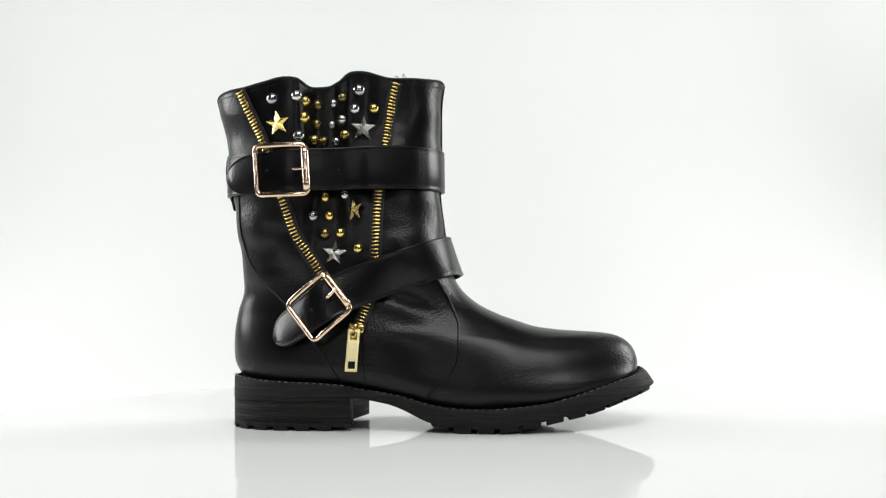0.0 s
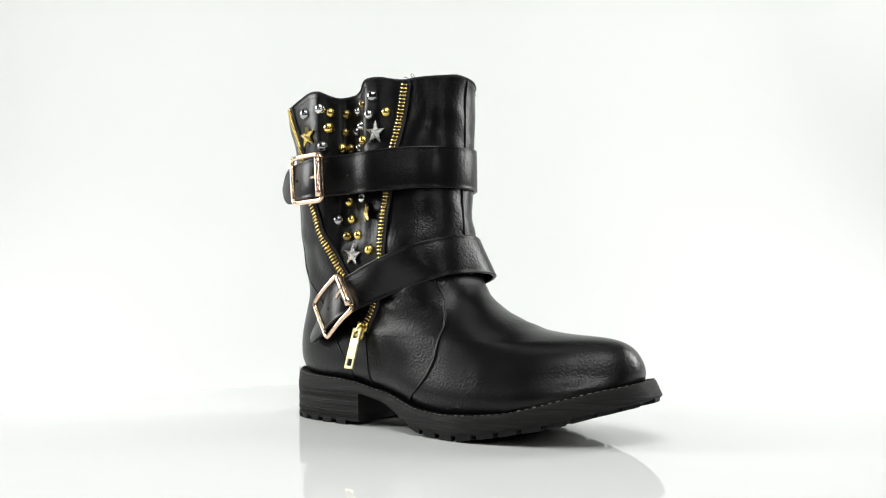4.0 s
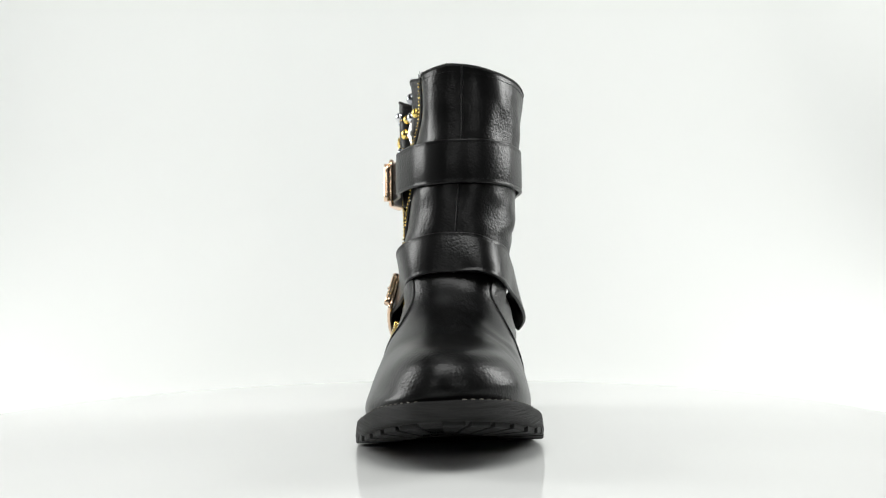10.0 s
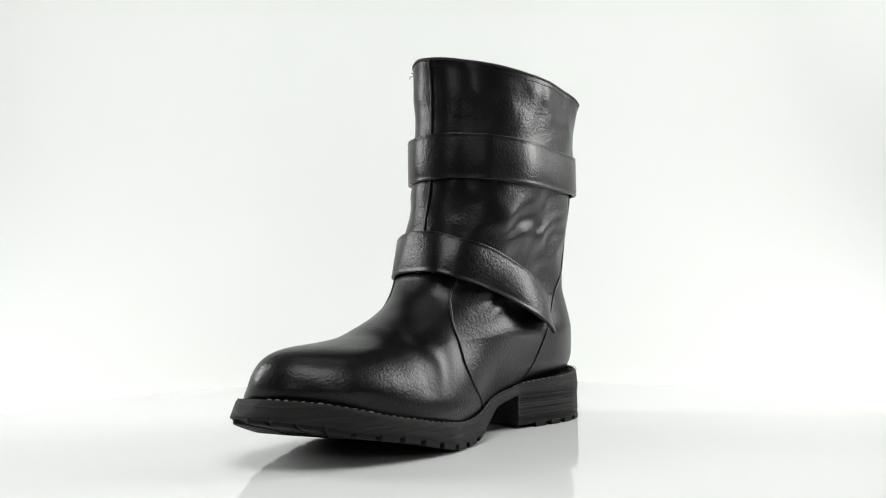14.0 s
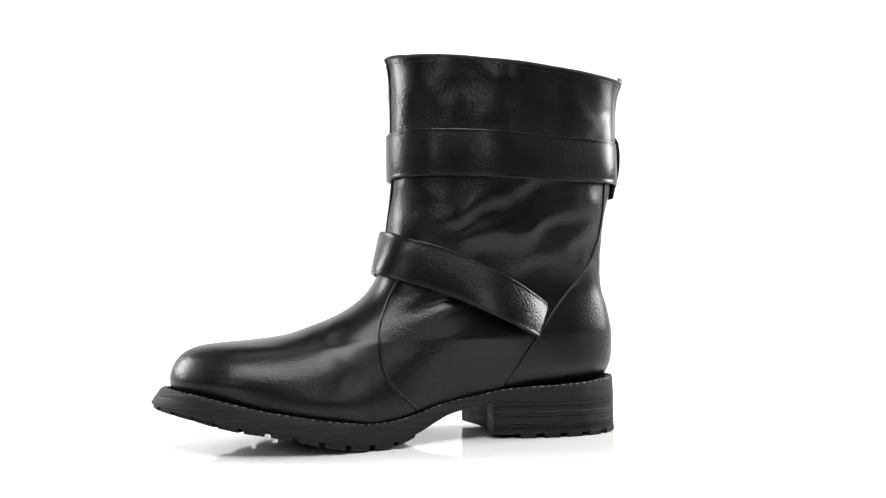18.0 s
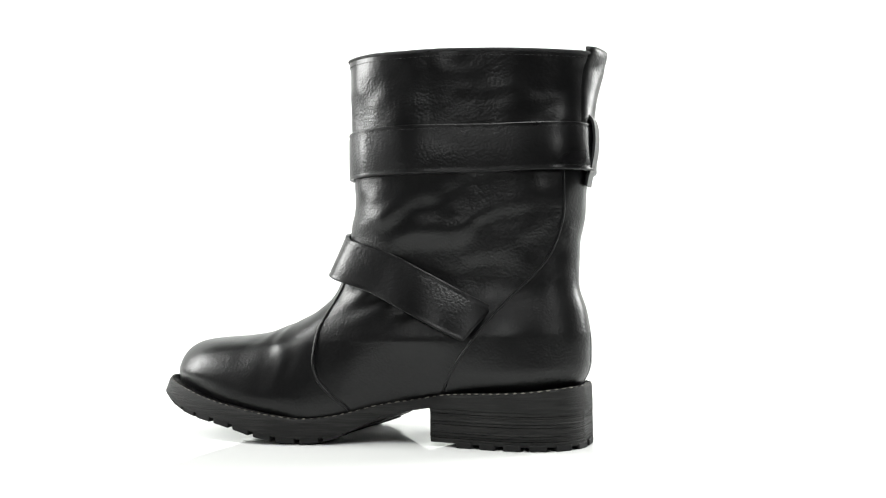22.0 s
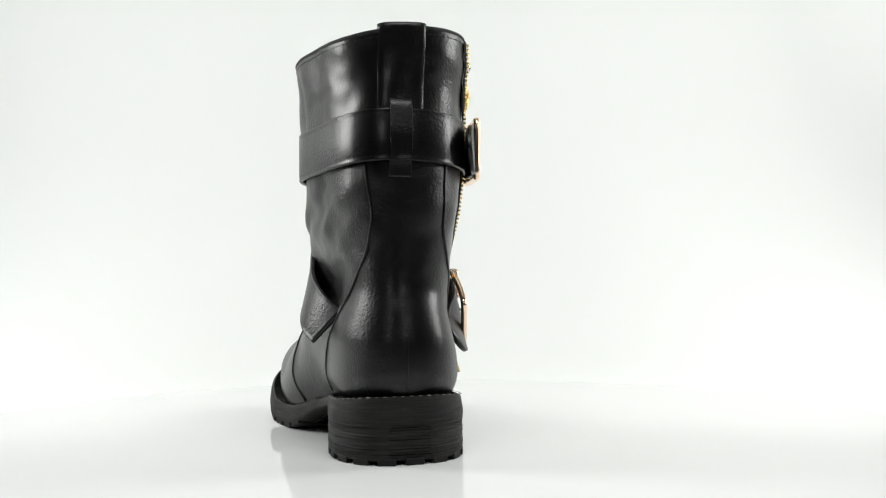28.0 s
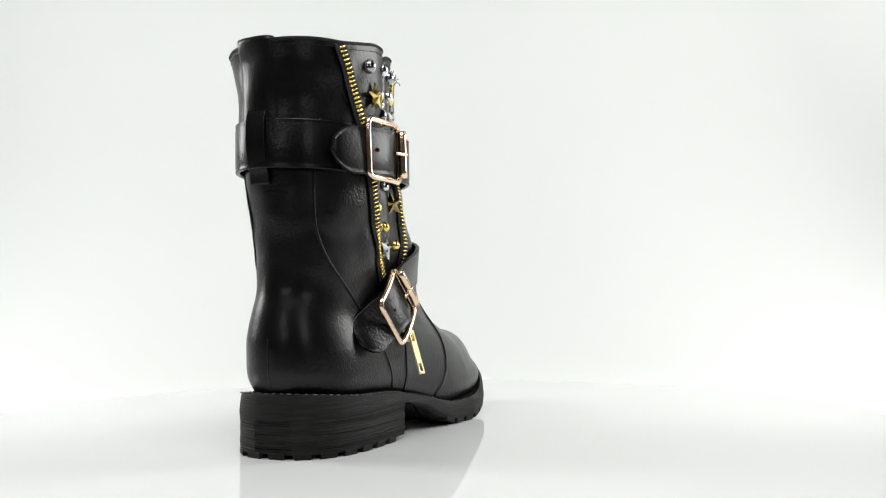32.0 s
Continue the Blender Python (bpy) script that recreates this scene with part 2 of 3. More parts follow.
def toe_dome(x, y, z):
    """The forefoot's cross-section: upright at the welt, then one round arch up to the top line."""
    base = .026
    u = np.clip((z - base) / (TOP_LINE(x) - base), 0, 1)
    inner = (.97 + .10 * np.clip((x - .2) / .05, 0, 1)) * half_width(x, .03, HEEL_INNER, MEDIAL, BLUNT)
    outer = (.978 - .14 * np.clip((x - .2) / .06, 0, 1)) * half_width(x, .03, HEEL_OUTER, LATERAL, BLUNT_OUTER)
    arch = np.clip(1 - u**(2.1 + np.where(y > .003, 1.2, .8) * np.clip((x - .2) / .05, 0, 1)), 0, 1)**.5
    round_y = .003 + np.where(y > .003, inner, -outer) * arch
    t = np.clip((x - .160) / .045, 0, 1) * (z > base)
    t = t * t * (3 - 2 * t)
    return y + (round_y - y) * t


# ---- the studio: white turntable before a white sweep ----
def studio():
    # paper sweep: floor, a wide curve and the upright back
    profile = [(-.36, -.0075)] + [(.50 + .6 * sin(a), -.0075 + .6 * (1 - cos(a))) for a in np.linspace(0, pi / 2, 24)] + [(1.10, 1.25)]
    xs = np.linspace(-1.5, 1.5, 14)
    n = len(profile)
    verts = [(x, y, z) for x in xs for y, z in profile] + [(x, y + (.01 if z > .3 else 0), z - .01) for x in xs for y, z in profile]
    faces, half = [], len(xs) * n
    for i in range(len(xs) - 1):
        for j in range(n - 1):
            a = i * n + j
            faces += [(a, a + n, a + n + 1, a + 1), (half + a, half + a + 1, half + a + n + 1, half + a + n)]
    sweep = new("backdrop", mesh_of("backdrop", verts, faces, SWEEP_WHITE))
    tagged(sweep, "seamless matt white paper sweep curving up behind the turntable", "backdrop", kind="structure")
    # the dim room round it
    for name, at, size in (("floor", (0, 0, -.0676), (4.6, 5, .1)), ("ceiling", (0, 0, 2.75), (4.6, 5, .1)), ("wall_south", (0, -2.45, 1.3375), (4.6, .1, 2.725)),
                           ("wall_north", (0, 2.45, 1.3375), (4.6, .1, 2.725)), ("wall_west", (-2.25, 0, 1.3375), (.1, 4.8, 2.725)), ("wall_east", (2.25, 0, 1.3375), (.1, 4.8, 2.725))):
        bm = bmesh.new()
        rounded_box(bm, size, Matrix.Translation(at), .002, 1)
        tagged(new(name, from_bmesh(name, bm, WALL_GREY, False)), "grey painted " + name.split("_")[0] + " of the studio room", name.split("_")[0], kind="structure")
    # turntable: a glossy white disc on a low hub
    base = new("turntable")
    tagged(base, "round glossy white turntable lying on the white sweep", "turntable")
    ring = [(0, 0), (.343, 0), (.3445, -.0004), (.345, -.0015), (.3445, -.0026), (.343, -.003), (0, -.003)]
    verts, faces, k = [], [], 160
    for r, z in ring[1:-1]:
        verts += [(r * cos(tau * i / k), r * sin(tau * i / k), z) for i in range(k)]
    for j in range(len(ring) - 3):
        faces += [(j * k + i, (j + 1) * k + i, (j + 1) * k + (i + 1) % k, j * k + (i + 1) % k) for i in range(k)]
    faces += [tuple(range(k)), tuple(range((len(ring) - 3) * k, (len(ring) - 2) * k))[::-1]]
    disc = mesh_of("disc", verts, faces, GLOSS_WHITE)
    disc.polygons[-1].use_smooth = disc.polygons[-2].use_smooth = False
    attach("disc", disc, base)
    bm = bmesh.new()
    bmesh.ops.create_cone(bm, cap_ends=True, segments=48, radius1=.2, radius2=.2, depth=.003, matrix=Matrix.Translation((0, 0, -.0045)))
    part("hub", bm, GLOSS_WHITE, base, smooth=False)
    return base


TURNTABLE = studio()

# ---- the boot: heel's back near x 0, toe along +x, buckled side at -y ----
BOOT = new("ankle_boot")
tagged(BOOT, "black leather biker boot with two buckled straps and studded panel", "boot")
AXIS = np.array([.1314, -.0285, 0])


def moved(points):
    """From the boot's own plan to the turntable's axis."""
    return np.array(points) - AXIS


def seat(me):
    me.transform(Matrix.Translation(-Vector(AXIS)))
    return me


def boot_part(name, me, parent=None, label=""):
    return attach(name, seat(me), parent or BOOT, label)


ZIP_REAR = glide([.095, .102, .114, .128, .1465, .18, .1965, .2125, .2265, .24], [.0775, .0730, .0650, .0570, .0505, .0392, .0330, .0250, .0182, .0125])
ZIP_FRONT = glide([.06, .07, .078, .115, .134, .157, .192, .2146, .232, .25], [.0966, .0998, .1032, .1098, .1100, .1114, .1158, .1188, .1226, .1270])
VAMP_EDGE = glide([.01, .020, .029, .037, .05, .064, .08, .096, .104], [.138, .143, .153, .160, .1645, .1645, .1590, .1505, .146])
HEEL_EDGE = glide([.02, .032, .045, .058, .080, .0905, .096, .112, .137, .15, .18, .26], [.091, .0845, .0765, .0670, .0490, .0385, .0325, .0205, .0135, .0130, .0125, .0105])


RIM_WAVE = glide([.0, .018, .033, .048, .058, .066, .076, .084, .095, .106, .122, .128, .156],
                 [.0012, .0008, .0018, .0030, .0015, -.0032, -.0034, -.0004, .0042, .0035, -.0005, -.001, -.0035])


def rim_height(x, y):
    """The top rim: higher in front and on the inner side, wavy over the slack panel."""
    z = np.interp(x, [-.012, .02, .06, .1, .156], [.2258, .2275, .2308, .234, .2365])
    out = np.clip(-(y - .0) / .03, 0, 1)
    wave = RIM_WAVE(x)
    return z + out * wave - np.clip(y / .03, 0, 1) * np.interp(x, [0, .05, .1, .156], [.0028, .0038, .0058, .0029])


def creased(p, n):
    """Slack folds and dents of worn leather."""
    x, y, z = p
    v = noise.noise(Vector((x * 34, y * 34, z * 46)))
    w = noise.noise(Vector((x * 80 + 7, y * 80, z * 120)))
    shaft = np.clip((z - .075) / .03, 0, 1)
    fold = sin((z * 1.0 + .35 * (x - .08)) * 260 + 3 * v) * np.exp(-((z - .128) / .022)**2) * np.clip((x - .02) / .03, 0, 1) * np.clip((.14 - x) / .03, 0, 1)
    side = 1.0 if y > 0 else .3
    ankle = sin(z * 420 + x * 160) * np.exp(-((z - .084) / .012)**2 - ((x - .125) / .025)**2)
    toe = .0009 * np.exp(-((x - .255) / .026)**2 - ((z - .054) / .014)**2) - .0007 * np.exp(-((x - .214) / .014)**2) * np.clip((z - .04) / .02, 0, 1)
    flex = .0002 * sin(x * 330 + 40 * z + 4 * v) * np.exp(-((x - .197) / .022)**2) * np.clip((z - .028) / .02, 0, 1) * np.clip((y + .005) / .02, 0, 1)
    return p + n * (toe + flex + shaft * (.0015 * v + .0004 * w) + .00085 * fold * side + .0007 * ankle + .0003 * v)


def dashes(line, radius, name, pitch=.0034, share=.68):
    """A row of short thread stitches along a line."""
    line = np.array(line)
    run = np.concatenate([[0], np.cumsum(np.linalg.norm(np.diff(line, axis=0), axis=1))])
    verts, faces = [], []
    for s in np.arange(0, run[-1] - pitch, pitch):
        at = s + pitch * share * np.linspace(0, 1, 4)
        pts = np.stack([np.interp(at, run, line[:, k]) for k in range(3)], 1)
        piece = tube(pts, radius, THREAD_BLACK, name, 5)
        base = len(verts)
        verts += [tuple(v.co) for v in piece.vertices]
        faces += [tuple(base + i for i in p.vertices) for p in piece.polygons]
        bpy.data.meshes.remove(piece)
    return mesh_of(name, verts, faces, THREAD_BLACK)


def upper():
    """One fine skin, cut along the seams into vamp, quarters, heel panel and the studded gusset."""
    around, rings = 420, 170
    dense = np.concatenate([np.linspace(0, .05, 300), np.linspace(.05, .07, 500), np.linspace(.07, .25, 700)])
    run = np.concatenate([[0], np.cumsum(np.hypot(np.diff(FRONT(dense)), np.diff(dense)))])
    levels = np.interp(np.linspace(0, run[-1], rings), run, dense)
    grid = np.zeros((rings, around, 3))
    for i, z in enumerate(levels):
        x, y = section(z, around)
        waist = .6 * np.exp(-((x - .112) / .038)**2) * np.clip((.06 - z) / .04, 0, 1)
        y = toe_dome(x, y, z)
        y = y * (1 - np.where(y > 0, .34, .10) * waist)
        y = y + np.where(y < .003, dent(x, z) * np.clip((.003 - y) / .02, 0, 1), 0)
        height = np.full(around, z)
        if z < .042:
            low = WELT(x) - .005 + twist(x, y)
            height = low + z / .042 * (.042 - low)
        if z > .2:
            height = .2 + (z - .2) / .05 * (rim_height(x, y) - .2)
        grid[i] = np.stack([x, y, height], 1)
    for _ in range(10):
        grid[1:-1, :, 1] = (grid[:-2, :, 1] + 2 * grid[1:-1, :, 1] + grid[2:, :, 1]) / 4
    for _ in range(9):
        grid[1:-1] = (grid[:-2] + 2 * grid[1:-1] + grid[2:]) / 4
    tan_u = np.roll(grid, -1, 1) - np.roll(grid, 1, 1)
    tan_v = np.gradient(grid, axis=0)
    normal = np.cross(tan_u, tan_v)
    normal /= np.linalg.norm(normal, axis=2)[..., None] + 1e-12
    # the lower edge is drawn in under the leather's swell, on to the welt
    over = grid[..., 2] - (WELT(grid[..., 0]) + .0015 + twist(grid[..., 0], grid[..., 1]))
    draw = np.interp(grid[..., 0], [.08, .13, .20, .25], [.0034, .0019, .0013, .0008]) * np.clip(1 - over / .0125, 0, 1.2)**1.8
    grid -= normal * (1, 1, 0) * draw[..., None]
    for i in range(rings):
        for j in range(around):
            grid[i, j] = creased(grid[i, j], normal[i, j])
    flat = grid[2:].reshape(-1, 3)
    SKIN.update({"grid": grid, True: flat[flat[:, 1] > .003], False: flat[flat[:, 1] < .003]})
    pieces = {"vamp": [], "quarter": [], "heel_panel": [], "gusset": []}
    for i in range(rings - 1):
        for j in range(around):
            k = (j + 1) % around
            x, y, z = (grid[i, j] + grid[i, k] + grid[i + 1, j] + grid[i + 1, k]) / 4
            if z < .104 and x > VAMP_EDGE(z):
                key = "vamp"
            elif x < HEEL_EDGE(z):
                key = "heel_panel"
            elif y < -.005 and z > .095 and ZIP_REAR(z) < x < ZIP_FRONT(z):
                key = "gusset"
            else:
                key = "quarter"
            pieces[key].append((i * around + j, i * around + k, (i + 1) * around + k, (i + 1) * around + j))
    verts = grid.reshape(-1, 3)
    labels = {"vamp": "smooth black leather toe piece", "quarter": "grained black leather shaft, lightly creased",
              "heel_panel": "black leather heel panel running up the back", "gusset": "slack black panel between open zips"}
    for key, faces in pieces.items():
        used = sorted({v for f in faces for v in f})
        index = {v: n for n, v in enumerate(used)}
        me = mesh_of(key, verts[used], [[index[v] for v in f] for f in faces], BLACK_LEATHER if key in ("quarter",) else SMOOTH_LEATHER)
        boot_part(key, me, None, labels[key])
    # textile lining inside the shaft, and the rolled rim
    rim = grid[-1]
    inside, faces = [], []
    steps = [rings - 1, rings - 3, rings - 9, rings - 25, rings - 50, rings - 70]
    centre = rim.mean(0)
    for s in steps:
        inside += list(grid[s] - normal[s] * (.0010 if s == rings - 1 else .0024))
    for i in range(len(steps) - 1):
        faces += [(i * around + j, (i + 1) * around + j, (i + 1) * around + (j + 1) % around, i * around + (j + 1) % around) for j in range(around)]
    faces.append(tuple(range((len(steps) - 1) * around, len(steps) * around)))
    boot_part("lining", mesh_of("lining", inside, faces, LINING), None, "black textile lining")
    pull = (centre - rim) * (1, 1, 0)
    pull /= np.linalg.norm(pull, axis=1)[:, None]
    boot_part("top_binding", tube(rim + pull * .0006, .0011, THREAD_BLACK, "top_binding", 8, True), None)
    stitched = grid[-4] + normal[-4] * .0002
    boot_part("rim_stitching", dashes(stitched, .00018, "rim_stitching"), None)


SKIN = {}


def on_skin(x, z, inner):
    """The leather's y at x and z on one side, with its slopes along x and z: a plane through the nearest places."""
    pts = SKIN[inner]
    d2 = (pts[:, 0] - x)**2 + (pts[:, 2] - z)**2
    near = np.argpartition(d2, 14)[:14]
    w = 1 / (d2[near] + 4e-6)
    a = np.stack([np.ones(14), pts[near, 0] - x, pts[near, 2] - z], 1)
    m = (a * w[:, None]).T @ a + np.diag([0, 1e-4 * w.sum() * 1e-3, 1e-4 * w.sum() * 1e-3])
    return np.linalg.solve(m, (a * w[:, None]).T @ pts[near, 1])


def side_curve(edge, low, high, inner, lift=.0003, n=60):
    """Points on one side of the leather along the plan curve x = edge(z)."""
    zs = np.linspace(low, high, n)
    xs = edge(zs)
    ys = np.array([on_skin(x, z, inner)[0] for x, z in zip(xs, zs)])
    for _ in range(4):
        ys[1:-1] = (ys[:-2] + 2 * ys[1:-1] + ys[2:]) / 4
    return np.stack([xs, ys + (lift if inner else -lift), zs], 1)


def end_line(low, high, front, lift, n=50):
    """Points up the foremost or rearmost line of the leather."""
    grid = SKIN["grid"]
    line = grid[:, 0 if front else grid.shape[1] // 2]
    zs = np.linspace(low, high, n)
    pts = np.stack([np.interp(zs, line[:, 2], line[:, k]) for k in (0, 1)] + [zs], 1)
    for _ in range(12):
        pts[1:-1] = (pts[:-2] + 2 * pts[1:-1] + pts[2:]) / 4
    pts[:, 0] += lift if front else -lift
    return pts


def seams():
    for inner in (False, True):
        boot_part("vamp_seam", tube(side_curve(VAMP_EDGE, .019, .102, inner, .0002), .0009, SMOOTH_LEATHER, "vamp_seam"))
        boot_part("heel_seam", tube(side_curve(HEEL_EDGE, .031, .185, inner, .0001), .0008, SMOOTH_LEATHER, "heel_seam"))
    boot_part("front_seam", tube(end_line(.1, .235, True, .0001), .0008, SMOOTH_LEATHER, "front_seam"))
    boot_part("back_seam", tube(end_line(.036, .064, False, -.0001), .0004, SMOOTH_LEATHER, "back_seam"))
    boot_part("zip_seam", tube(side_curve(glide([.015, .07], [.1035, .0985]), .022, .062, False, .0001, 30), .0007, SMOOTH_LEATHER, "zip_seam"))


# ---- sole, welt and heel ----
SOLE_LOW = glide([0, .094, .107, .1205, .1325, .143, .160, .178, .195, .215, .2325, .25, .27, .296],
                 [.0195, .0205, .0185, .0155, .0105, .0055, .0002, -.0004, .0014, .0054, .0088, .0120, .0178, .0245])


def twist(x, y):
    """The toe is turned a little: its inner edge stands higher."""
    return .045 * (y - .002) * np.clip((x - .17) / .05, 0, 1)


def sole_half(x, inner):
    """Half width of the sole's plan at x."""
    mid, front, back = .19, .2945, .0045
    s = np.where(x > mid, (x - mid) / (front - mid), (mid - x) / (mid - back))
    full = (1 - np.clip(s, 0, 1)**np.where(x > mid, 2.4 if inner else 1.82, 8.0))**np.where(x > mid, 1 / 2.0, 1 / 2.4)
    shape = np.interp(x, [0, .035, .055, .09, .12, .15, .19, .3], [.0395, .0395, .0370, .0300, .0330, .0445, .0548, .0575] if inner else [.0425, .0425, .0425, .0425, .0450, .0515, .0562, .0520])
    return shape * full


def sole_ring(n, inset):
    """Plan of the sole: along the inner side from toe to heel and back on the outer side; ends meet."""
    t = (1 - np.cos(np.linspace(0, pi, n))) / 2
    x = .2945 - inset - t * (.2900 - 2 * inset)
    grow = np.clip(x, .0046, .2944)
    a = np.stack([x, .002 + np.maximum(sole_half(grow, True) - inset, 0)], 1)
    b = np.stack([x, .002 - np.maximum(sole_half(grow, False) - inset, 0)], 1)
    return a, b


def rake(x):
    """How far the toe's welt lies behind its bottom edge."""
    return .0055 * np.clip((x - .245) / .05, 0, 1)**2


def layered(levels, name, material, n=110):
    """A stacked solid: levels of (height share, inset), following the sole's top and underside."""
    verts, faces = [], []
    k = 2 * n
    for share, inset in levels:
        a, b = sole_ring(n, inset)
        flush, _ = sole_ring(n, 0)
        if share < .5:
            keep = np.clip((flush[:, 0] - .1) / .03, .08, 1)[:, None]
            a, b = (g + (f - g) * keep for f, g in zip((a, b), sole_ring(n, .0001)))
        ring = np.concatenate([a, b[::-1]])
        ring[:, 0] -= share * rake(ring[:, 0])
        low = SOLE_LOW(ring[:, 0]) + .0017 * np.clip((ring[:, 0] - .14) / .02, 0, 1) * np.clip((.012 - inset) / .006, 0, 1)
        z = low + share * (WELT(ring[:, 0]) + .0015 - low)
        verts += list(np.stack([ring[:, 0], ring[:, 1], z + twist(ring[:, 0], ring[:, 1])], 1))
    for i in range(len(levels) - 1):
        faces += [(i * k + j, i * k + (j + 1) % k, (i + 1) * k + (j + 1) % k, (i + 1) * k + j) for j in range(k)]
    for i, flip in ((0, True), (len(levels) - 1, False)):
        for j in range(n - 1):
            f = (i * k + j, i * k + j + 1, i * k + k - 2 - j, i * k + k - 1 - j)
            faces.append(f[::-1] if not flip else f)
    return mesh_of(name, verts, faces, material)


def heel_block():
    rng = random.Random(3)
    n, back, breast = 60, .0052, .0932
    heights = [0, .003, .0036]
    insets = [.0012, .0004, .0012]
    z = .0036
    while z < .0205:
        step = rng.uniform(.0011, .0024)
        heights += [z + .0003, z + step - .0003, z + step]
        insets += [.0002 + rng.uniform(0, .0005), .0002 + rng.uniform(0, .0005), rng.uniform(.0004, .0010)]
        z += step
    heights.append(.0232)
    insets.append(.0005)
    verts, faces, k = [], [], 2 * n + 1
    for h, inset in zip(heights, insets):
        t = np.linspace(0, 1, n)
        x = breast - (breast - back - inset) * (1 - (1 - t)**1.8)
        a = np.stack([x, .002 + np.maximum(sole_half(x, True) - .0001 - inset, 0), np.full(n, h)], 1)
        b = np.stack([x, .002 - np.maximum(sole_half(x, False) - .0001 - inset, 0), np.full(n, h)], 1)
        verts += list(np.concatenate([a, b[::-1]])) + [(breast - .006, 0, h)]
    for i in range(len(heights) - 1):
        faces += [(i * k + j, i * k + (j + 1) % k, (i + 1) * k + (j + 1) % k, (i + 1) * k + j) for j in range(k)]
    faces += [tuple(range(k))[::-1], tuple(range((len(heights) - 1) * k, len(heights) * k))]
    me = mesh_of("heel_block", verts, faces, STACK, False)
    me.transform(Matrix.Translation((0, 0, .0010)) @ Matrix.Diagonal((1, 1, .87, 1)))
    return boot_part("heel_block", me, None, "black stacked block heel with streaky layers")


def lugs(parent, heel):
    """Rubber tread blocks round the edge of the underside."""
    a, c = sole_ring(500, .0004)
    ring = np.concatenate([a, c[::-1]])
    run = np.concatenate([[0], np.cumsum(np.linalg.norm(np.diff(ring, axis=0), axis=1))])
    for s in np.arange(.004, run[-1] - .004, .0152 if heel else .0148):
        p, q = (np.array([np.interp(s + d, run, ring[:, k]) for k in (0, 1)]) for d in (-.004, .004))
        x, y = (p + q) / 2
        if (x > .087) if heel else (x < .146):
            continue
        deep, wide = (.013, .0050) if heel else (.026, .0058)
        centre = np.array([.045 if heel else min(max(x, .165), .232), .002])
        inward = unit(centre - (x, y))
        way = unit(q - p)
        x, y = (x, y) + inward * .0020 * np.clip((x - .24) / .035, 0, 1)
        foot = [np.array([x, y]) + way * side * wide * (1 if k == 0 else .62 if x > .22 else .9) + inward * deep * k for k, side in ((0, -1), (0, 1), (1, 1), (1, -1))]
        low = [-.0014 if heel else float(SOLE_LOW(f[0]) + twist(*f)) - .0006 for f in foot]
        bm = bmesh.new()
        under = [bm.verts.new((*f, z)) for f, z in zip(foot, low)]
        over = [bm.verts.new((*f, z + (.0036 if heel else .0046))) for f, z in zip(foot, low)]
        bm.faces.new(under)
        bm.faces.new(over)
        for k in range(4):
            bm.faces.new((under[k], under[(k + 1) % 4], over[(k + 1) % 4], over[k]))
        bmesh.ops.bevel(bm, geom=list(bm.edges), offset=.0005, segments=1, affect="EDGES", profile=.5)
        me = from_bmesh("lug", bm, SOLE_RUBBER, False)
        boot_part("lug", me, parent)


def sole():
    out = boot_part("outsole", layered([(.0, .0140), (.0, .0110), (.0, .0050), (.0, .0030), (.06, .0008), (.14, .0001), (.3, .0003), (.55, .0006), (.75, .0009), (.88, .0012), (.95, .0018), (1, .0032)], "outsole", SOLE_EDGE), None,
                    "black rubber outsole with grooved edge")
    lugs(out, False)
    lugs(heel_block(), True)
    # welt thread: short grey stitches in the welt's groove
    near, far = sole_ring(400, .0010), sole_ring(400, .0027)
    share = np.clip((far[0][:, 0] - .06) / .05, 0, 1)[:, None]
    a, b = (p + (q - p) * share for p, q in zip(near, far))
    ring = np.concatenate([a, b[::-1]])
    run = np.concatenate([[0], np.cumsum(np.linalg.norm(np.diff(ring, axis=0), axis=1))])
    bm = bmesh.new()
    bmesh.ops.create_icosphere(bm, subdivisions=1, radius=1, matrix=Matrix.Diagonal((.0017, .00040, .00042, 1)))
    stitch = from_bmesh("stitch", bm, THREAD_GREY)
    rng = random.Random(5)
    count = int(run[-1] / .0047)
    for i in range(count):
        s = (i + .5) * run[-1] / count
        x, y = np.interp(s, run, ring[:, 0]), np.interp(s, run, ring[:, 1])
        x2, y2 = np.interp(s + .002, run, ring[:, 0]), np.interp(s + .002, run, ring[:, 1])
        x, x2 = x - rake(x), x2 - rake(x2)
        z, z2 = float(WELT(x) + twist(x, y)) + .00145, float(WELT(x2) + twist(x2, y2)) + .00145
        way = Vector((x2 - x, y2 - y, z2 - z))
        if way.length < 1e-6:
            continue
        ob = attach("stitch", stitch, out)
        ob.matrix_local = Matrix.Translation(Vector((x, y, z)) - Vector(AXIS)) @ way.to_track_quat("X", "Z").to_matrix().to_4x4() @ Matrix.Rotation(rng.uniform(-.12, .12), 4, "Z") @ Matrix.Diagonal((rng.uniform(.55, 1.1), 1, rng.uniform(.35, 1.1), 1))


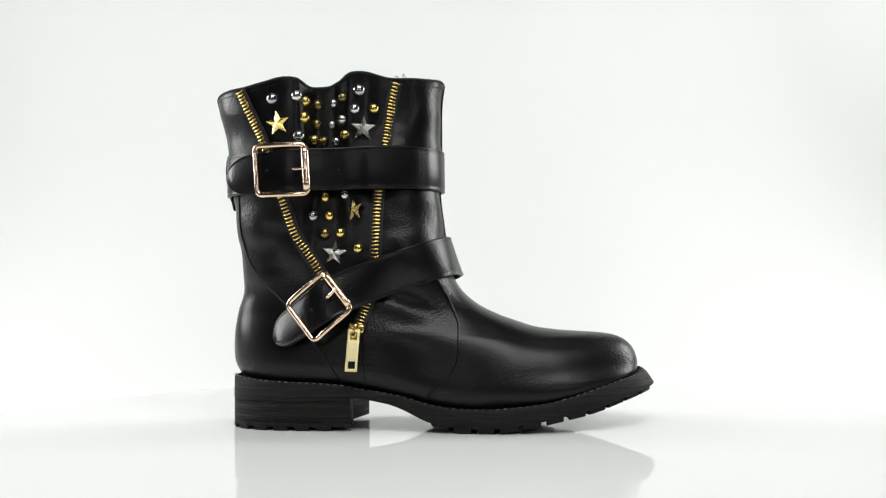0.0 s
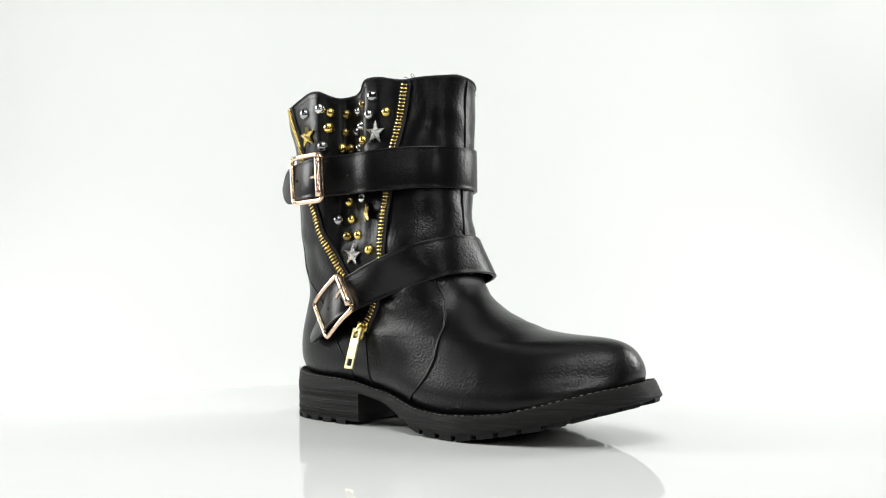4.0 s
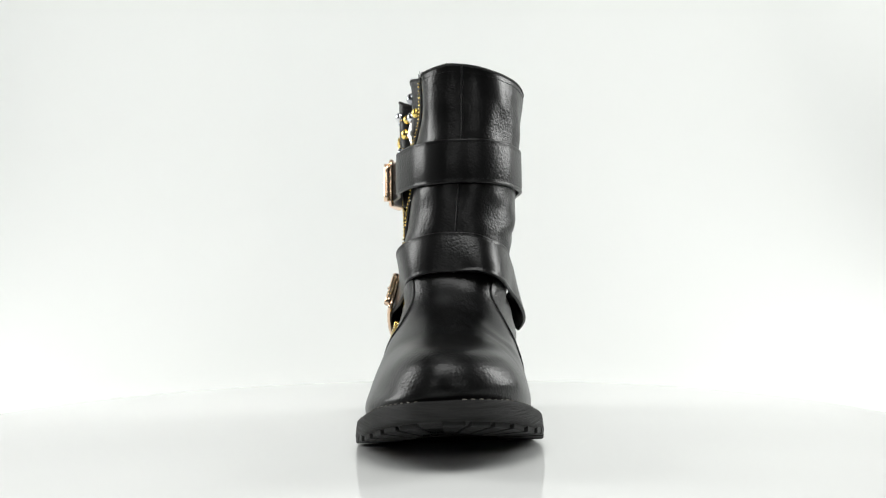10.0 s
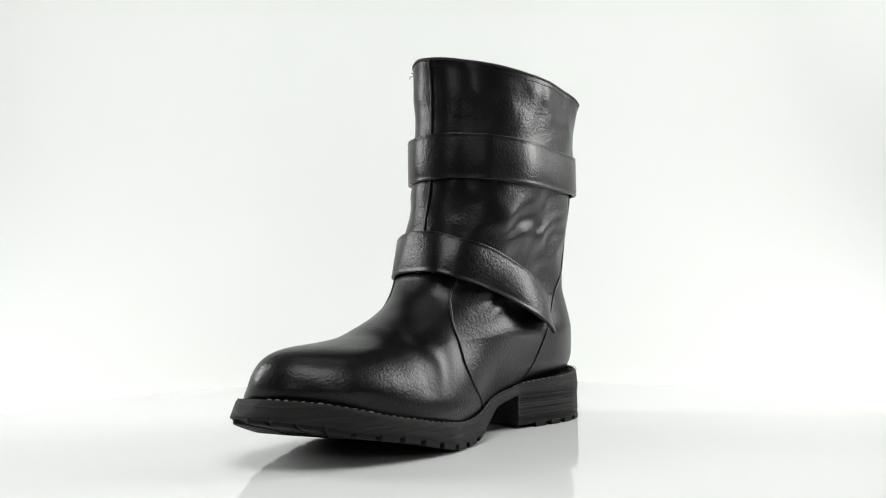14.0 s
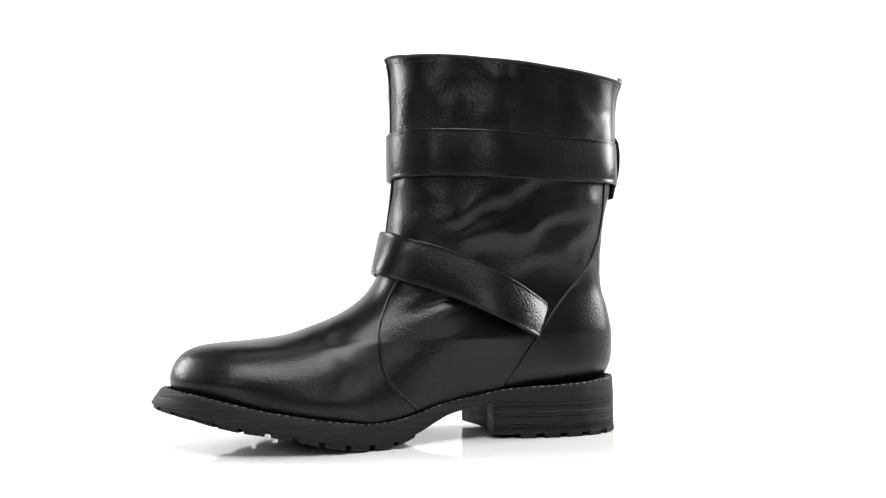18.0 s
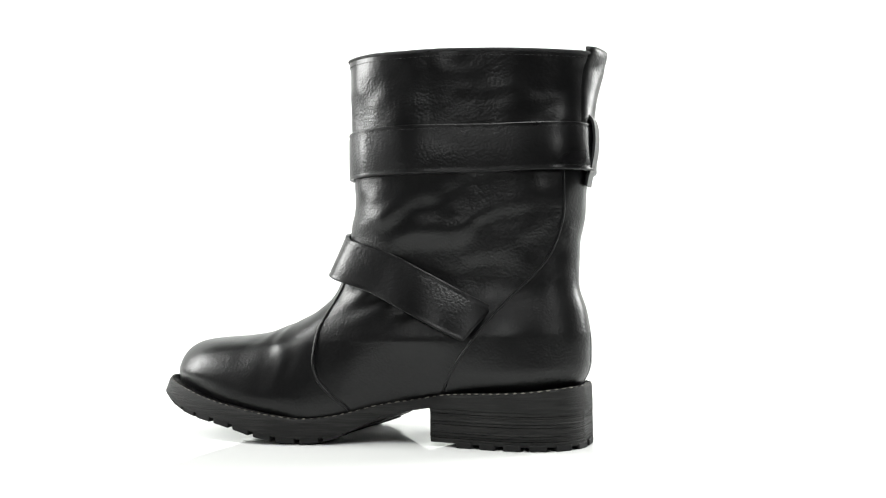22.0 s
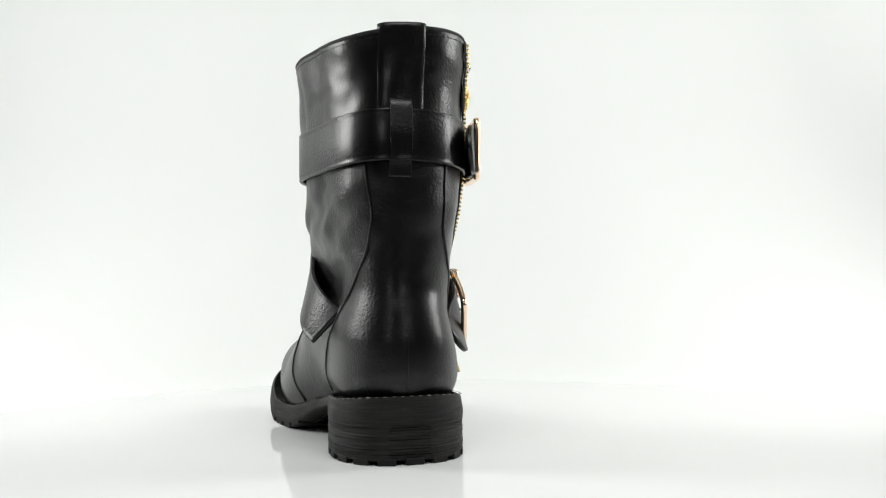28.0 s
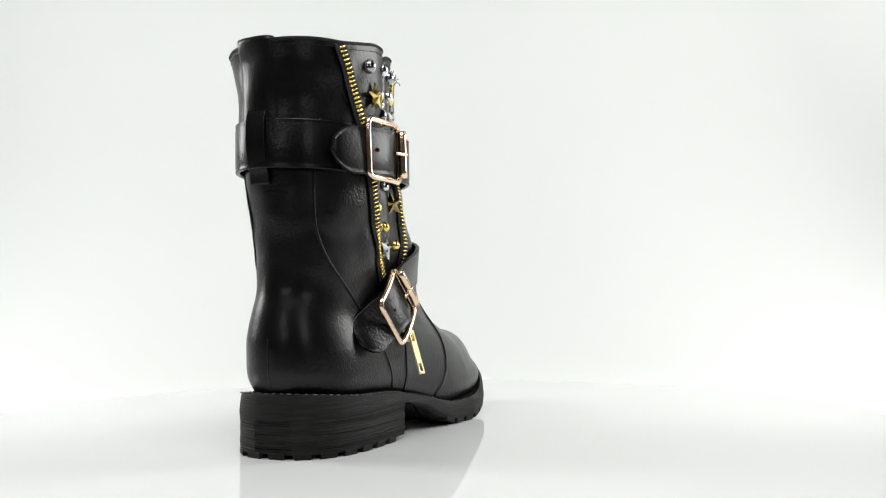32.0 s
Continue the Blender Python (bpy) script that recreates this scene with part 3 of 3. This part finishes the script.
# ---- straps and buckles ----
def buckle(name, middle, along, across, wide, high, label):
    """A square buckle: bent wire frame, roller bar on its front side and a prong."""
    along, across = unit(along), unit(across)
    out = unit(np.cross(along, across))
    if out[1] > 0:
        out = -out
    corner, pts = .0035, []
    for cx, cy, a0 in ((1, 1, 0), (-1, 1, 90), (-1, -1, 180), (1, -1, 270)):
        for a in (0, 22, 45, 68, 90):
            t = radians(a0 + a)
            pts.append((cx * (wide / 2 - corner) + corner * cos(t), cy * (high / 2 - corner) + corner * sin(t)))
    ring = []
    for i in range(len(pts)):
        (x, y), (x2, y2) = pts[i], pts[(i + 1) % len(pts)]
        steps = 8 if math.hypot(x2 - x, y2 - y) > .008 else 1
        ring += [(x + (x2 - x) * s / steps, y + (y2 - y) * s / steps) for s in range(steps)]
    loop = [middle + along * x + across * y + out * (.0022 - 2.4 * x * x * 2) for x, y in ring]
    frame_part = boot_part(name, tube(loop, .0018, ROSE_GOLD, "frame", 10, True), None, label)
    bar = [middle + along * (wide / 2 + .0002) + across * y + out * .0036 for y in np.linspace(-high / 2 + .0025, high / 2 - .0025, 8)]
    boot_part("roller", tube(bar, .0026, ROSE_GOLD, "roller", 12), frame_part)
    prong = [middle + along * (wide / 2 - s) + out * (.0056 - .22 * s) for s in np.linspace(-.0014, .0085, 8)]
    boot_part("prong", tube(prong, .0011, ROSE_GOLD, "prong", 8), frame_part)
    return frame_part


def eyelets(strap, spots):
    # no opening is cut: a dark plug carries each hole's shade as colour
    for p, n in spots:
        bm = bmesh.new()
        bmesh.ops.create_cone(bm, cap_ends=True, segments=14, radius1=.0012, radius2=.0009, depth=.0007)
        me = from_bmesh("hole_plug", bm, HOLE_SHADE)
        me.transform(Matrix.Translation(Vector(p)) @ Vector(n).to_track_quat("Z", "Y").to_matrix().to_4x4())
        boot_part("hole_plug", me, strap)


def strap_edges(strap, mid, across, width, thick):
    """Turned-edge stitch lines near both edges of a strap."""
    way = np.gradient(mid, axis=0)
    for s in (-1, 1):
        pts = []
        for i in range(3, len(mid) - 3):
            w = unit(way[i])
            a = unit(across[i] - w * across[i].dot(w))
            pts.append(mid[i] + a * s * (width[i] / 2 - .0026) + np.cross(w, a) * thick * .36)
        boot_part("stitching", dashes(pts, .00021, "stitching"), strap)


def lay_on(points, lift=.0022):
    """Moves points level with their height straight out of, or back to, the leather's surface."""
    out = []
    for (px, py, z), gap in zip(points, np.broadcast_to(lift, (len(points),))):
        x, y = section(z, 1440)
        around, far = np.arctan2(y - .003, x - .085), np.hypot(x - .085, y - .003)
        order = np.argsort(around)
        a = math.atan2(py - .003, px - .085)
        r = np.interp(a, around[order], far[order], period=tau) + gap
        out.append((.085 + r * cos(a), .003 + r * sin(a), z))
    return np.array(out)


def straps():
    # upper strap: once round the shaft, overlapping through the buckle to a pointed end
    level = .1705
    front = [(.0085, -.0340), (.028, -.0416), (.044, -.0470), (.056, -.0488), (.066, -.0466), (.077, -.0424), (.091, -.0394), (.107, -.0380)]
    x, y = section(level, 60)
    away = np.stack([(x - .076) / .0055, (y - .003) / .0030], 1)
    away /= np.linalg.norm(away, axis=1)[:, None]
    x, y = x + away[:, 0] * .0018, y + away[:, 1] * .0016
    order = [i % 60 for i in (-7, -5, -4, -2, 0, 2, 4, 6, 8, 12, 16, 20, 23, 25, 27, 29, 31, 33, 35, 38, 41)]
    x, y = x[order], y[order]
    path = [(a, b, level - .001) for a, b in front] + [(a, b, level) for a, b in zip(x, y)]
    mid = spline(path, 150)
    mid[:, 2] = np.interp(np.arange(150), [0, 20, 45, 65, 100, 125, 149], [.1675, .1705, .1728, .1734, .1704, .1712, .1698])
    across = np.tile((0, 0, 1.0), (150, 1))
    across[:25, 0] += np.linspace(.12, 0, 25)
    run = np.concatenate([[0], np.cumsum(np.linalg.norm(np.diff(mid, axis=0), axis=1))])
    width = np.interp(np.arange(150), [15, 40, 80, 110], [.0272, .0286, .0286, .0274]) * np.clip(1 - np.clip(1 - run / .017, 0, .992)**1.9, .02, 1)**.62
    strap = boot_part("upper_strap", ribbon(mid, across, width, .0024, STRAP_LEATHER, "upper_strap"), None, "black leather strap with pointed end")
    strap_edges(strap, mid, across, width, .0024)
    eyelets(strap, [((x, float(np.interp(x, [.044, .056, .066, .077, .091], [-.0470, -.0488, -.0466, -.0424, -.0394])) - .0010, .170), (0, -1, 0)) for x in (.040, .050, .0725, .0865)])
    buckle("upper_buckle", np.array([.0497, -.0462, .1705]), (1, -.09, .0), (-.06, 0, 1), .0350, .0328, "polished rose-gold square buckle")
    # lower strap: from the inner heel seam over the instep to the outer side
    path = [(.041, -.0352, .0590), (.057, -.0388, .0698), (.068, -.0436, .0772), (.079, -.0442, .0842), (.093, -.0396, .0910), (.112, -.0362, .0985), (.132, -.0325, .1055), (.1485, -.0245, .1105),
            (.1575, -.0110, .1135), (.1608, .0040, .1140), (.1575, .0165, .1135), (.1500, .0255, .1105), (.134, .0335, .1055), (.115, .0395, .0975), (.094, .0435, .0875), (.075, .0425, .0775), (.0610, .0362, .0698)]
    mid = spline(path, 150)
    way = np.gradient(mid, axis=0)
    across = np.array([np.cross((unit((p[0] - .085, p[1] - .003, 0))), unit(w)) for p, w in zip(mid, way)])
    across = np.array([a if a[2] > 0 else -a for a in across])
    across[:, 1] += np.interp(np.arange(150), [0, 30, 50, 90, 115, 149], [.2, .2, 0, 0, -.35, -.3])
    across[:, 0] += np.interp(np.arange(150), [0, 40, 60, 75, 90, 110, 149], [0, 0, -.1, -.25, -.1, 0, 0])
    # from the instep on the strap lies close on the leather
    low, high = mid - across * .0132, mid + across * .0132
    low, centre, high = lay_on(low, np.interp(np.arange(150), [0, 70, 80, 87, 95, 110], [.003, .003, .0022, .0055, .0105, .0105])), lay_on(mid), lay_on(high)
    snug = (low + high) / 2
    gain = np.maximum(0, np.hypot(centre[:, 0] - .085, centre[:, 1] - .003) - np.hypot(snug[:, 0] - .085, snug[:, 1] - .003))
    for _ in range(12):
        gain[1:-1] = np.maximum(gain[1:-1], (gain[:-2] + gain[2:]) / 2)
    radial = np.stack([snug[:, 0] - .085, snug[:, 1] - .003, 0 * gain], 1)
    radial /= np.linalg.norm(radial, axis=1)[:, None]
    snug = snug + radial * (gain + .0006)[:, None]
    lean = high - low
    share = np.interp(np.arange(150), [0, 52, 68, 96, 114, 149], [0, 0, 1, 1, 0, 0])[:, None]
    mid = mid + (snug - mid) * share
    across = across + (lean / np.linalg.norm(lean, axis=1)[:, None] - across) * share
    for _ in range(8):
        mid[1:-1] = (mid[:-2] + 2 * mid[1:-1] + mid[2:]) / 4
        across[1:-1] = (across[:-2] + 2 * across[1:-1] + across[2:]) / 4
    run = np.concatenate([[0], np.cumsum(np.linalg.norm(np.diff(mid, axis=0), axis=1))])
    width = .0265 * np.clip((1 - np.clip(1 - run / .012, 0, .985)**2)**.5, 0, 1)
    slant = .0088 * np.clip((np.arange(150) - 128) / 21, 0, 1)  # its end is cut along the heel seam
    strap = boot_part("lower_strap", ribbon(mid, across, width, .0024, STRAP_LEATHER, "lower_strap", slant), None, "black leather instep strap with rounded end")
    strap_edges(strap, mid, across, width, .0024)
    eyelets(strap, [((.069, -.0450, .078), (-.1, -1, 0)), ((.0945, -.0402, .0918), (.2, -1, 0)), ((.106, -.0372, .0965), (.2, -1, 0))])
    buckle("lower_buckle", np.array([.0738, -.0434, .0800]), (.76, .045, .65), (-.62, .17, .77), .0325, .0315, "polished rose-gold square buckle")


def back_fittings():
    # pull tab over the top rim
    zs = np.linspace(.183, .2284, 20)
    back = SKIN["grid"].reshape(-1, 3)
    back = back[(back[:, 0] < .03) & (back[:, 2] > .17)]
    verts, faces, wide = [], [], 25
    ys = np.linspace(-.0068, .0185, wide)
    edge = np.abs(np.linspace(-1, 1, wide))**9
    hold = np.zeros((len(zs), wide))
    for i, z in enumerate(zs):
        for j, y in enumerate(ys):
            d2 = (back[:, 1] - y)**2 + (back[:, 2] - z)**2
            near = np.argpartition(d2, 8)[:8]
            hold[i, j] = np.average(back[near, 0], weights=1 / (d2[near] + 1e-6))
    for side in (0, 1):
        for i, z in enumerate(zs):
            lift = (.0008 if side else -.0004) + (.0011 if side else -.0012) * np.clip((z - .218) / .01, 0, 1)
            verts += [(a - lift * (1 - 1.4 * e * side), b, z) for a, b, e in zip(hold[i], ys, edge)]
    rows, half = len(zs), len(zs) * wide
    for i in range(rows - 1):
        for j in range(wide - 1):
            a = i * wide + j
            faces += [(a, a + 1, a + wide + 1, a + wide), (half + a, half + a + wide, half + a + wide + 1, half + a + 1)]
        for j in (0, wide - 1):
            a = i * wide + j
            faces.append((a, a + wide, half + a + wide, half + a))
    for i in (0, rows - 1):
        faces += [(i * wide + j, i * wide + j + 1, half + i * wide + j + 1, half + i * wide + j) for j in range(wide - 1)]
    bm = bmesh.new()
    bm.from_mesh(mesh_of("pull_tab", verts, faces, SMOOTH_LEATHER))
    part_mesh = from_bmesh("pull_tab", bm, SMOOTH_LEATHER)
    boot_part("pull_tab", part_mesh, None, "black leather pull tab")
    # belt loop that holds the upper strap
    path = [(-.0006, .1490), (-.0018, .1545), (-.0036, .160), (-.0056, .170), (-.0060, .180), (-.0046, .1875), (-.0008, .190), (.0018, .186)]
    mid = spline([(x, .0064, z) for x, z in path], 50)
    mid[:, 0] += .0030
    boot_part("belt_loop", ribbon(mid, np.tile((0, -1.0, .0), (50, 1)), .0118, .0018, STRAP_LEATHER, "belt_loop"), None, "narrow black leather belt loop")


# ---- zips, studs and stars on the outer side ----
def on_side(x, z, lift=0.0):
    """A place on the outer side with the way out of it."""
    y, dx, dz = on_skin(x, z, False)
    n = unit((dx, -1, dz))
    return np.array([x, y, z]) + n * lift, n


def basis(p, out, up):
    """A pose at p: z out of the surface, y as near as can be to up."""
    z = Vector(out).normalized()
    x = Vector(up).cross(z).normalized()
    m = Matrix((x, z.cross(x), z)).transposed().to_4x4()
    m.translation = Vector(p)
    return m


def zips():
    bm = bmesh.new()
    rounded_box(bm, (.0050, .00105, .0017), edge=.0003, segments=1)
    tooth = from_bmesh("tooth", bm, BRASS)
    for edge, low, high, name in ((ZIP_REAR, .098, .2265, "rear_zip"), (ZIP_FRONT, .0625, .2325, "front_zip")):
        zs = np.linspace(low, high, 120)
        pts = np.array([on_side(float(edge(z)), z, .0008)[0] for z in zs])
        outs = np.array([on_side(float(edge(z)), z)[1] for z in zs])
        for _ in range(6):
            pts[1:-1], outs[1:-1] = (pts[:-2] + 2 * pts[1:-1] + pts[2:]) / 4, (outs[:-2] + 2 * outs[1:-1] + outs[2:]) / 4
        way = np.gradient(pts, axis=0)
        across = np.array([np.cross(o, w) for o, w in zip(outs, way)])
        tape = boot_part(name, ribbon(pts, across, .0085, .0009, LINING, name), None, "open brass zip on black tape")
        run = np.concatenate([[0], np.cumsum(np.linalg.norm(np.diff(pts, axis=0), axis=1))])
        count = int(run[-1] / .00245)
        for i in range(count):
            s = (i + .5) * run[-1] / count
            p = np.array([np.interp(s, run, pts[:, k]) for k in range(3)])
            j = min(int(np.searchsorted(run, s)), 118)
            ob = attach("tooth", tooth, tape)
            ob.matrix_local = basis(p + outs[j] * .0011 - AXIS, outs[j], way[j])
    # frayed threads where the front zip ends at the rim, and the small end stops
    rng = random.Random(11)
    top = np.array([.1285, float(outer_y(.1285, .2345)), .2345])
    for i in range(12):
        root = top + np.array([rng.uniform(-.006, .007), rng.uniform(-.0008, .0008), rng.uniform(-.004, .0005)])
        tip = root + np.array([rng.uniform(-.003, .003), rng.uniform(-.003, .0), rng.uniform(.001, .0055) if i < 8 else rng.uniform(-.004, .001)])
        bend = (root + tip) / 2 + np.array([rng.uniform(-.0015, .0015), -.0008, rng.uniform(0, .001)])
        boot_part("loose_thread", tube(spline([root, bend, tip], 7), .00022, THREAD_BLACK, "loose_thread", 5), None, "frayed black thread at the zip's end")
    # slider with its hanging puller
    p, n = on_side(.0970, .0625, .0028)
    bm = bmesh.new()
    rounded_box(bm, (.0072, .0112, .003), edge=.001)
    rounded_box(bm, (.0108, .0056, .003), Matrix.Translation((0, .0030, 0)), .0012)
    rounded_box(bm, (.0040, .0100, .0034), Matrix.Translation((0, .0004, .0026)), .0014)
    me = from_bmesh("slider", bm, BRASS)
    me.transform(basis(p, n, (.2, 0, 1)))
    slider = boot_part("slider", me, None, "brass zip slider")
    hang = basis(p + n * .0035, (0, -1, .30), (.03, 0, 1))
    # outline of the puller with its two slots, pressed from one sheet
    bm = bmesh.new()
    xs, ys = [-.004, -.0023, .0023, .004], [.0012, -.0008, -.0060, -.0200, -.0250, -.0268]
    corner = {(i, j): bm.verts.new((x, y, .0007)) for i, x in enumerate(xs) for j, y in enumerate(ys)}
    for i in range(3):
        for j in range(5):
            if not (i == 1 and j in (1, 3)):
                bm.faces.new([corner[i, j], corner[i + 1, j], corner[i + 1, j + 1], corner[i, j + 1]])
    made = bmesh.ops.extrude_face_region(bm, geom=list(bm.faces))
    bmesh.ops.translate(bm, vec=(0, 0, -.0014), verts=[v for v in made["geom"] if isinstance(v, bmesh.types.BMVert)])
    bmesh.ops.recalc_face_normals(bm, faces=bm.faces)
    sharp = [e for e in bm.edges if e.is_manifold and e.calc_face_angle() > .5]
    bmesh.ops.bevel(bm, geom=sharp, offset=.0003, segments=2, affect="EDGES", profile=.5)
    me = from_bmesh("puller", bm, PALE_BRASS)
    me.transform(hang)
    boot_part("puller", me, slider, "slim pale brass puller with two slots")


def studs():
    bm = bmesh.new()
    bmesh.ops.create_uvsphere(bm, u_segments=20, v_segments=12, radius=1)
    bmesh.ops.delete(bm, geom=[v for v in bm.verts if v.co.z < -.25], context="VERTS")
    shapes = {}
    for kind, metal_of in (("silver", SILVER), ("gold", GOLD), ("bronze", BRONZE), ("dark", GUNMETAL)):
        shapes[kind] = from_bmesh("stud", bm.copy(), metal_of)
    bm.free()
    rows = [("dark", .0423, .2191, 52), ("silver", .0590, .2205, 48), ("gold", .0632, .2180, 46), ("bronze", .0695, .2172, 46), ("silver", .0800, .2182, 40), ("bronze", .0870, .2218, 40), ("dark", .0986, .2258, 54),
            ("gold", .0628, .2068, 52), ("bronze", .0690, .2040, 42), ("dark", .0790, .2035, 40), ("silver", .0865, .2065, 42), ("silver", .0955, .2131, 46), ("gold", .1080, .2138, 46),
            ("dark", .0600, .1937, 52), ("gold", .0675, .1928, 46), ("bronze", .0735, .1922, 44), ("silver", .0820, .1920, 38), ("gold", .0885, .1960, 44),
            ("gold", .0748, .1535, 42), ("silver", .0885, .1549, 40), ("dark", .0672, .1410, 52), ("gold", .0778, .1410, 44), ("bronze", .0748, .1290, 48), ("gold", .0855, .1293, 44), ("gold", .0978, .1184, 46)]
    words = {"silver": "bright silver dome stud", "gold": "gold dome stud", "bronze": "dull bronze dome stud", "dark": "dark silver dome stud"}
    for kind, x, z, size in rows:
        p, n = on_side(x, z)
        ob = attach("stud", shapes[kind], BOOT, words[kind])
        r = size * .00008
        ob.matrix_local = basis(p - AXIS, n, (0, 0, 1)) @ Matrix.Diagonal((r, r, r * .95, 1))
    for metal_of, x, z, turn, lean, words in ((STAR_GOLD, .0468, .2023, 8, 0, "faceted gold star stud"), (STAR_SILVER, .1010, .1999, -4, 0, "faceted silver star stud"),
                                              (BRONZE, .0950, .1444, 10, -.75, "faceted bronze star stud"), (STAR_SILVER, .0818, .1155, -6, 0, "faceted silver star stud")):
        verts = [(0, 0, .0026)]
        for k in range(10):
            r = (.0085 if k % 2 == 0 else .0035)
            verts.append((r * sin(tau * k / 10), r * cos(tau * k / 10), .0004))
        verts += [(x0, y0, -.0004) for x0, y0, _ in verts[1:]]
        faces = [(0, 1 + (k + 1) % 10, 1 + k) for k in range(10)] + [(1 + k, 1 + (k + 1) % 10, 11 + (k + 1) % 10, 11 + k) for k in range(10)]
        me = mesh_of("star_stud", verts, faces, metal_of, False)
        p, n = on_side(x, z, .0016)
        n = unit(.4 * n + (lean, -.6, 0))
        me.transform(basis(p, n, (0, 0, 1)) @ Matrix.Rotation(radians(turn), 4, "Z"))
        boot_part("star_stud", me, None, words)


upper()
seams()
sole()
straps()
back_fittings()
zips()
studs()


def motions():
    """The turntable carries the boot round at an even pace."""
    for thing, start, level in ((TURNTABLE, 0, -.0015), (BOOT, -7.4, 0)):
        walk(thing, [(t, pose(0, 0, level, 0, 0, start - 8.9037 * t)) for t in range(33)])


motions()
